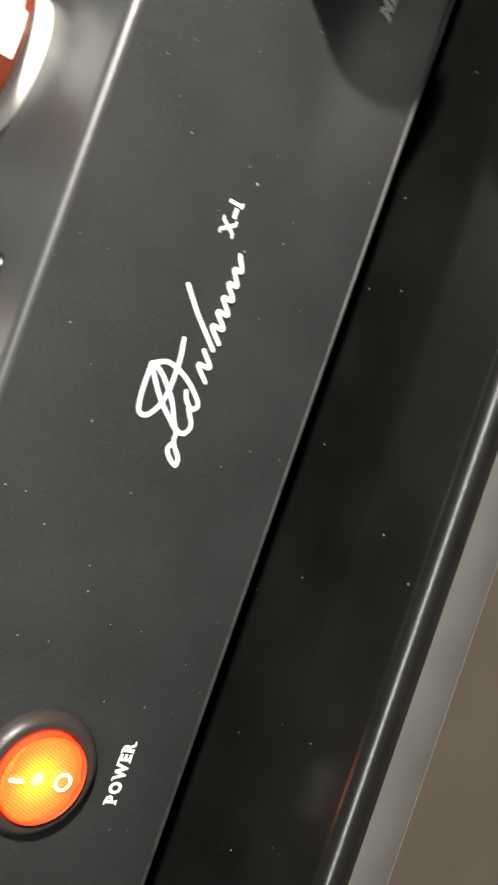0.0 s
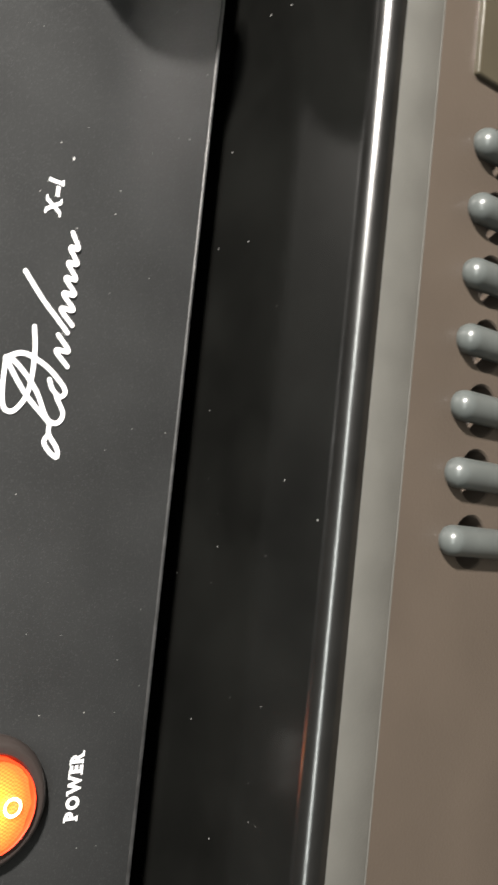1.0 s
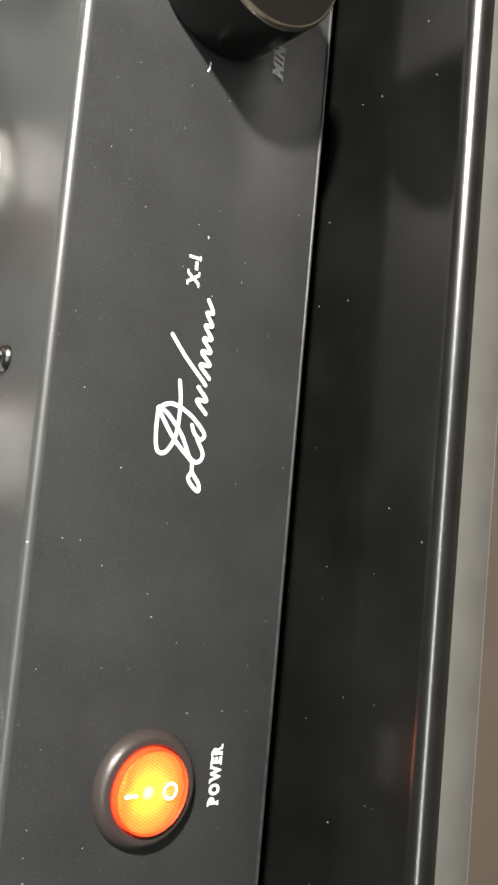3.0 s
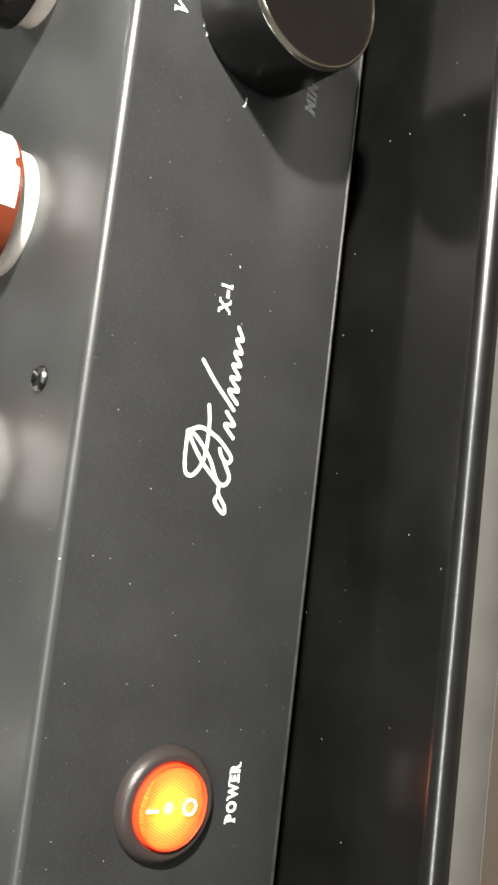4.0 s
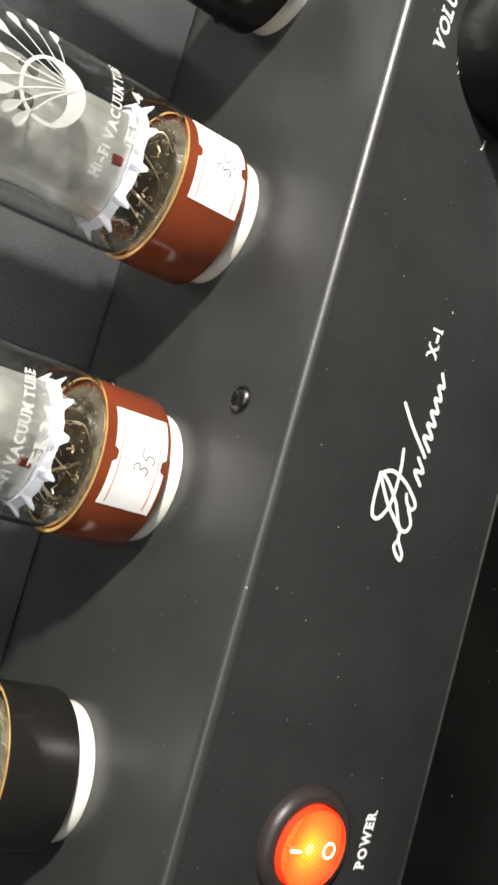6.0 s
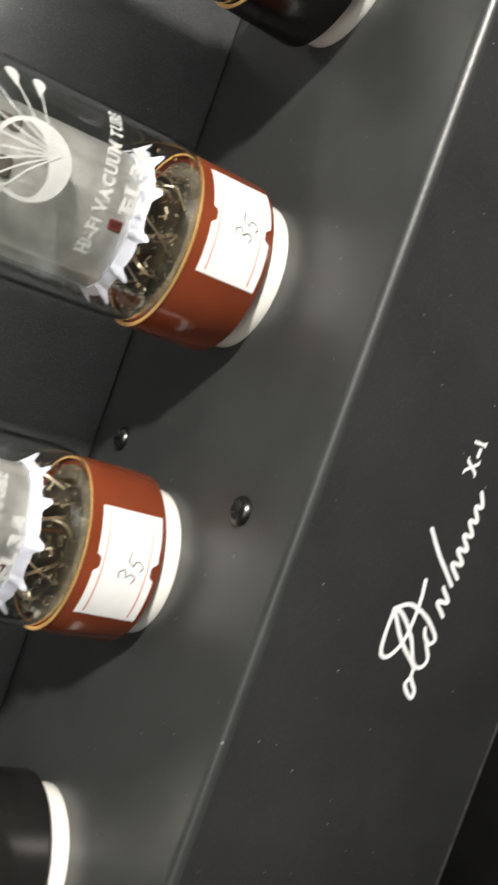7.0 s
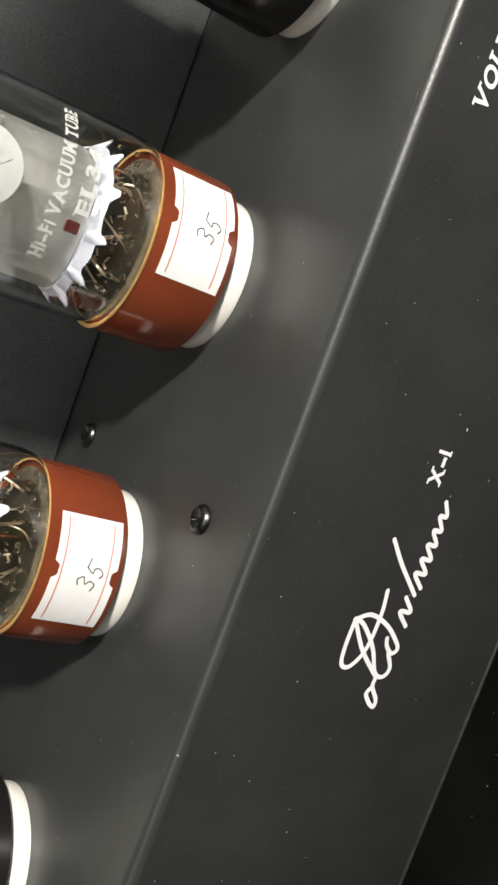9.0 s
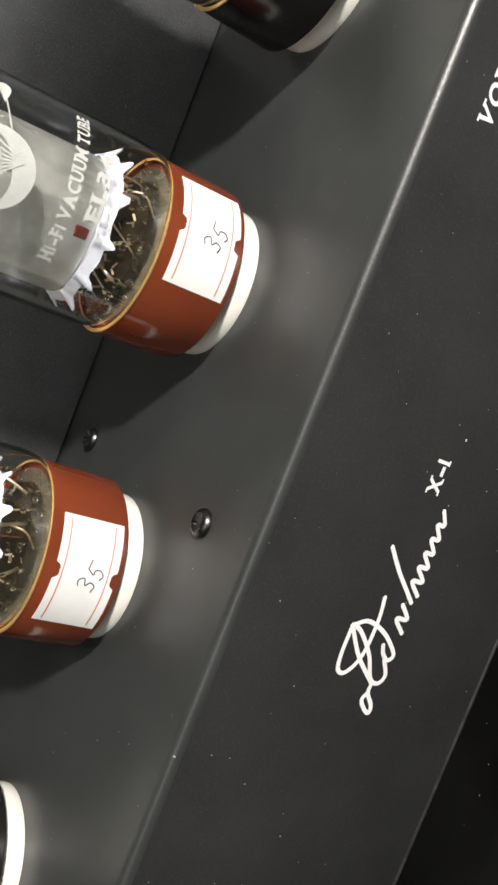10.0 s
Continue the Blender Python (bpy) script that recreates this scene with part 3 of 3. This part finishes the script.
def vacuum_tube(kind, turn):
    """Stands at z 0 on its socket. turn: degrees from the front to the label's middle."""
    brown = kind == "brown"
    label = "clear glass power tube with a brown base and paper label" if brown else "clear glass tube with a plain black base"
    t = thing("vacuum_tube", (0, 0, 0), label, "vacuum tube", "tubes on the amplifier")
    r, h = BASE_R, BASE_H
    prof = [(0.0, -0.0002), (0.0141, -0.0002), (0.0142, -0.0004), (r - 0.0005, -0.0004), (r - 0.0001, -0.0002), (r, 0.0002), (r, h - 0.0004), (r - 0.0002, h), (r - 0.0005, h), (r - 0.0007, h - 0.001), (0.0, h - 0.001)]
    base = part("tube_base", lathe(prof, 96), BROWN if brown else BLACK_BASE, t, "brown bakelite base" if brown else "shiny black base")
    part("rim_line", lathe([(r - 0.0004, h - 0.0002), (r + 0.0001, h - 0.0001), (r + 0.0001, h + 0.0001), (r - 0.0003, h + 0.0002), (r - 0.0006, h + 0.0001)], 96), GOLD, base, "thin amber cement line")
    if brown:
        paper_r, half = r + 0.00012, 35.5
        bm = bmesh.new()
        cols, lo, hi = 40, 0.0007, 0.0123
        vs = []
        for i in range(cols + 1):
            a = radians(turn - half + 2 * half * i / cols)
            u = abs((i / cols - 0.5) * 2 * radians(half) * paper_r)
            cut = math.sqrt(max(0, 0.0010 ** 2 - (u - 0.0004) ** 2)) if u < 0.0014 else 0.0
            vs.append([bm.verts.new((paper_r * math.sin(a), -paper_r * math.cos(a), z)) for z in (lo + cut, hi - cut)])
        for a, b in zip(vs, vs[1:]):
            bm.faces.new((a[0], b[0], b[1], a[1]))
        back = bmesh.ops.extrude_face_region(bm, geom=bm.faces[:])["geom"]
        for v in back:
            if isinstance(v, bmesh.types.BMVert):
                v.co.x, v.co.y = v.co.x * (r + 0.00001) / paper_r, v.co.y * (r + 0.00001) / paper_r
        bmesh.ops.recalc_face_normals(bm, faces=bm.faces)
        part("paper_label", bm, PAPER, base, "white paper label", smooth=False)
        ink_r = paper_r + 0.00006
        width = radians(half * 2) * ink_r
        for z in (lo + 0.0017, hi - 0.0014):
            bm = bmesh.new()
            ribbon(bm, [(-width * 0.46, 0), (-width * 0.2, 0), (width * 0.2, 0), (width * 0.46, 0)], 0.00022, on_round(ink_r, turn, z))
            part("printed_line", bm, RED_INK, base, "thin red printed line", smooth=False)
        for strokes in (([(-3.6, 2.2), (-2.6, 2.9), (-1.5, 2.0), (-2.6, 0.9), (-1.5, 0.3), (-1.6, -1.0), (-3.0, -1.1)],),
                        ([(0.6, 2.6), (0.2, 0.9), (1.2, 1.0), (1.8, 0.0), (1.2, -1.2), (0.1, -1.0)], [(0.6, 2.6), (2.6, 3.0)])):
            bm = bmesh.new()
            for s in strokes:
                ribbon(bm, [(0.0008 * u, 0.0008 * v) for u, v in s], 0.00020, on_round(ink_r, turn, 0.0046, -24))
            part("pen_figure", bm, PEN, base, "handwritten figure", smooth=False)
    # envelope: outer wall up, inner wall down
    g, z0, z1 = GLASS_R, h - 0.0004, 0.092
    outer = [(g - 0.0010, z0), (g - 0.0006, z0 + 0.0007), (g - 0.0003, z0 + 0.0018), (g - 0.0001, z0 + 0.0034), (g, z0 + 0.0055), (g, z1 - 0.013)]
    outer += [(g * math.cos(a), z1 - 0.013 + 0.013 * math.sin(a)) for a in np.linspace(0.1, 1.45, 11)]
    w = 0.0007
    inner = [(q - w, min(zz, z1 - w)) for q, zz in outer[::-1]]
    bulb = part("glass_bulb", lathe([*outer, (0.0, z1), (0.0, z1 - w), *inner, outer[0]], 96), GLASS, t, "clear glass envelope")
    bulb.visible_shadow = False
    bulb.location.x = 0.0007
    # spacer: toothed white disc near the bottom, and one near the top
    for z in (0.0229, 0.0640):
        bm = bmesh.new()
        n, ring = 144, []
        for k in range(n):
            a = 2 * math.pi * k / n
            ph = (k % 18) / 18
            tooth = 1.0 if ph < 0.22 and z > 0.03 else 0.0
            rr = (0.0122 + 0.0002 * math.sin(5 * a)) + tooth * 0.0024
            ring.append((rr, a))
        lo = [bm.verts.new((q * math.cos(a), q * math.sin(a), z)) for q, a in ring]
        hi = [bm.verts.new((q * math.cos(a), q * math.sin(a), z + 0.0007)) for q, a in ring]
        bm.faces.new(lo[::-1])
        bm.faces.new(hi)
        for k in range(n):
            bm.faces.new((lo[k], lo[(k + 1) % n], hi[(k + 1) % n], hi[k]))
        part("mica_spacer", bm, MICA, t, "white toothed mica disc", smooth=False)
        if z < 0.03:
            # thin flared skirt whose ragged lower edge runs out into pointed teeth against the glass
            rnd = random.Random(11)
            teeth = [(rnd.uniform(-0.10, 0.10), rnd.uniform(0.75, 1.1), rnd.uniform(0.8, 1.2)) for _ in range(12)]
            bm = bmesh.new()
            n, upper, lower = 220, [], []
            for k in range(n):
                a = 2 * math.pi * k / n
                slip, long, wide = teeth[k * 12 // n]
                point = min(1.0, 1.5 * max(0.0, 1 - abs(k * 12 / n % 1 - 0.5 - slip) / (0.17 * wide))) * long
                rough = 0.00014 * math.sin(7 * a) + 0.00008 * math.sin(19 * a + 1)
                d = Vector((math.cos(a), math.sin(a), 0))
                upper.append(bm.verts.new(d * 0.0124 + Vector((0, 0, z + 0.0013 + 0.6 * rough))))
                lower.append(bm.verts.new(d * (0.0132 + 0.0017 * min(1.0, point)) + Vector((0, 0, z - 0.0006 + rough - 0.0011 * point))))
            for k in range(n):
                bm.faces.new((upper[k], lower[k], lower[(k + 1) % n], upper[(k + 1) % n]))
            bmesh.ops.recalc_face_normals(bm, faces=bm.faces)
            bmesh.ops.solidify(bm, geom=bm.faces[:], thickness=0.0003)
            part("white_collar", bm, MICA, t, "ragged white toothed collar")
    # anode: flattened grey can with a side seam and ribs; lengthwise ribs are added to shape streaky reflections
    bm = bmesh.new()
    n, rings = 72, []
    for z in (0.0238, 0.0252, 0.0440, 0.0455, 0.0470, 0.0620, 0.0632):
        row = []
        for k in range(n):
            a = 2 * math.pi * k / n
            rx, ry = (0.0114, 0.0098)
            q = 1 - (0.025 if z == 0.0455 else 0) + 0.03 * (abs(math.cos(a)) > 0.985) + 0.045 * (k % 18 < 6)
            row.append(bm.verts.new((rx * q * math.cos(a), ry * q * math.sin(a), z)))
        rings.append(row)
    for a, b in zip(rings, rings[1:]):
        for k in range(n):
            bm.faces.new((a[k], a[(k + 1) % n], b[(k + 1) % n], b[k]))
    bm.faces.new(rings[0][::-1])
    bm.faces.new(rings[-1])
    can = part("anode", bm, ANODE, t, "grey metal anode can")
    # slots are dark blocks: their shade and the lowest one's red reflection are painted
    for deg, up in ((-6, 0.0462), (30, 0.0462), (-15, 0.0258)):
        a = radians(deg)
        w = 1.0 if up > 0.03 else 0.6
        bm = box(-0.0016 * w, 0.0016 * w, -0.0004, 0.0004, -0.0020 * w, 0.0020 * w, 0.0002, 1)
        bmesh.ops.transform(bm, verts=bm.verts, matrix=pose(0.0113 * math.sin(a), -0.0097 * math.cos(a), up, 0, 0, deg * 0.9))
        part("slot", bm, HOLE if up > 0.03 else RED_SHADE, can, "dark slot in the anode", smooth=False)
    part("stem_floor", lathe([(0.0, h - 0.0008), (0.0144, h - 0.0008), (0.0144, h - 0.0003), (0.0, h - 0.0003)], 64), STEM_DARK, t, "dark amber glass foot")
    # glass stem and lead wires below the spacer
    part("stem", lathe([(0.0, h - 0.0006), (0.0120, h - 0.0006), (0.0112, h + 0.0016), (0.0072, h + 0.0034), (0.0050, h + 0.0060), (0.0042, h + 0.0078), (0.0, h + 0.0080)], 48), STEM, t, "clear pressed glass stem")
    rnd = random.Random(5)
    for k in range(20):
        a = 2 * math.pi * k / 20 + rnd.uniform(-0.15, 0.15)
        q0, q1 = rnd.uniform(0.006, 0.0105), rnd.uniform(0.007, 0.0118)
        b = a + rnd.uniform(-0.5, 0.5)
        mid = Vector(((q0 + 0.002) * math.cos((a + b) / 2), (q0 + 0.002) * math.sin((a + b) / 2), rnd.uniform(0.0175, 0.0205)))
        bm = tube(bmesh.new(), smooth_line([(q0 * math.cos(a), q0 * math.sin(a), h - 0.0002), mid, (q1 * math.cos(b), q1 * math.sin(b), 0.0227)], 5), 0.00018 if k % 3 else 0.00032, 8)
        part("lead_wire", bm, COPPER if k % 4 == 1 else WIRE, t, "thin bent lead wire")
    # metal tabs, their number raised to add bright glints inside the bulb
    for k in range(34):
        a = rnd.uniform(0, 6.28)
        q = rnd.uniform(0.008, 0.0122)
        bm = box(-0.0002, 0.0002, -0.00008, 0.00008, -0.0006, 0.0006, 0.00004, 1)
        bmesh.ops.transform(bm, verts=bm.verts, matrix=pose(q * math.cos(a), q * math.sin(a), rnd.uniform(0.0165, 0.0225), rnd.uniform(0, 180), rnd.uniform(0, 180), rnd.uniform(0, 180)))
        part("metal_tab", bm, WIRE, t, "small bright metal tab", smooth=False)
    # loose glass beads, many of them added near the wall only for glints
    for k in range(110):
        a, q = rnd.uniform(0, 6.28), rnd.uniform(0.0110, 0.0146)
        bm = bmesh.new()
        bmesh.ops.create_icosphere(bm, subdivisions=2, radius=rnd.uniform(0.0002, 0.0006))
        bmesh.ops.translate(bm, verts=bm.verts, vec=(q * math.cos(a), q * math.sin(a), rnd.uniform(h + 0.0008, 0.0204)))
        part("glass_bead", bm, STEM, t, "clear glass bead, scattered to add glints")
    if brown:
        # frosted print on the bulb: two words, and a fan emblem of plain shapes
        pr = GLASS_R + 0.00008
        part("printed_word", lettering("Hi-Fi VACUUM TUBE", 0.0022, 0.0262, 0.03, 0.0, on_round(pr, turn - 53, 0.0303)), ETCH, bulb, "white printed words Hi-Fi VACUUM TUBE", smooth=False)
        part("printed_word", lettering("EL34", 0.0024, 0.0112, 0.04, 0.0, on_round(pr, turn - 24, 0.0260)), ETCH, bulb, "white printed word EL34", smooth=False)
        bm = bmesh.new()
        face = on_round(pr, turn - 18, 0.0436)
        vs = []
        for k in range(49):
            a = 2 * math.pi * k / 48
            thick = 0.0007 + 0.0030 * max(0.0, math.cos(a + 1.25)) ** 0.9
            vs.append([bm.verts.new(face((0.0063 - th) * math.cos(a), (0.0063 - th) * math.sin(a))) for th in (0.0, thick)])
        for a, b in zip(vs, vs[1:]):
            bm.faces.new((a[0], b[0], b[1], a[1]))
        for k in range(9):
            way, far = radians(4 + 18.5 * k), 0.0122 - 0.0006 * k + 0.0024 * math.sin(math.pi * min(1.0, k / 5))
            ribbon(bm, [(0.0020, -0.0040), (0.0010 + 0.4 * far * math.cos(way), -0.0016 + 0.45 * far * math.sin(way)), (far * math.cos(way), far * math.sin(way))], 0.00026, face, start=1e-5 * (k + 1))
            drop(bm, far * math.cos(way), far * math.sin(way), math.degrees(way), 0.0021, lambda u, v, k=k: face(u, v, 1.2e-4 + 1e-5 * k))
        part("fan_emblem", bm, ETCH, bulb, "white frosted fan of drops over a crescent", smooth=False)
    return t


brown_tube = vacuum_tube("brown", 14.0)
brown_tube.matrix_basis = pose(TUBES[2][0], TUBE_Y, TOP + SOCK, 0, 0, 8.5)
copy_thing(brown_tube, pose(TUBES[1][0], TUBE_Y, TOP + SOCK - 0.0003, 0, 0, -6.5))
black_tube = vacuum_tube("black", 0.0)
black_tube.matrix_basis = pose(TUBES[0][0], TUBE_Y, TOP + SOCK, 0, 0, 0)
copy_thing(black_tube, pose(TUBES[3][0], TUBE_Y, TOP + SOCK, 0, 0, 40))

for ob in scene.objects:
    if "home" in ob:
        del ob["home"]
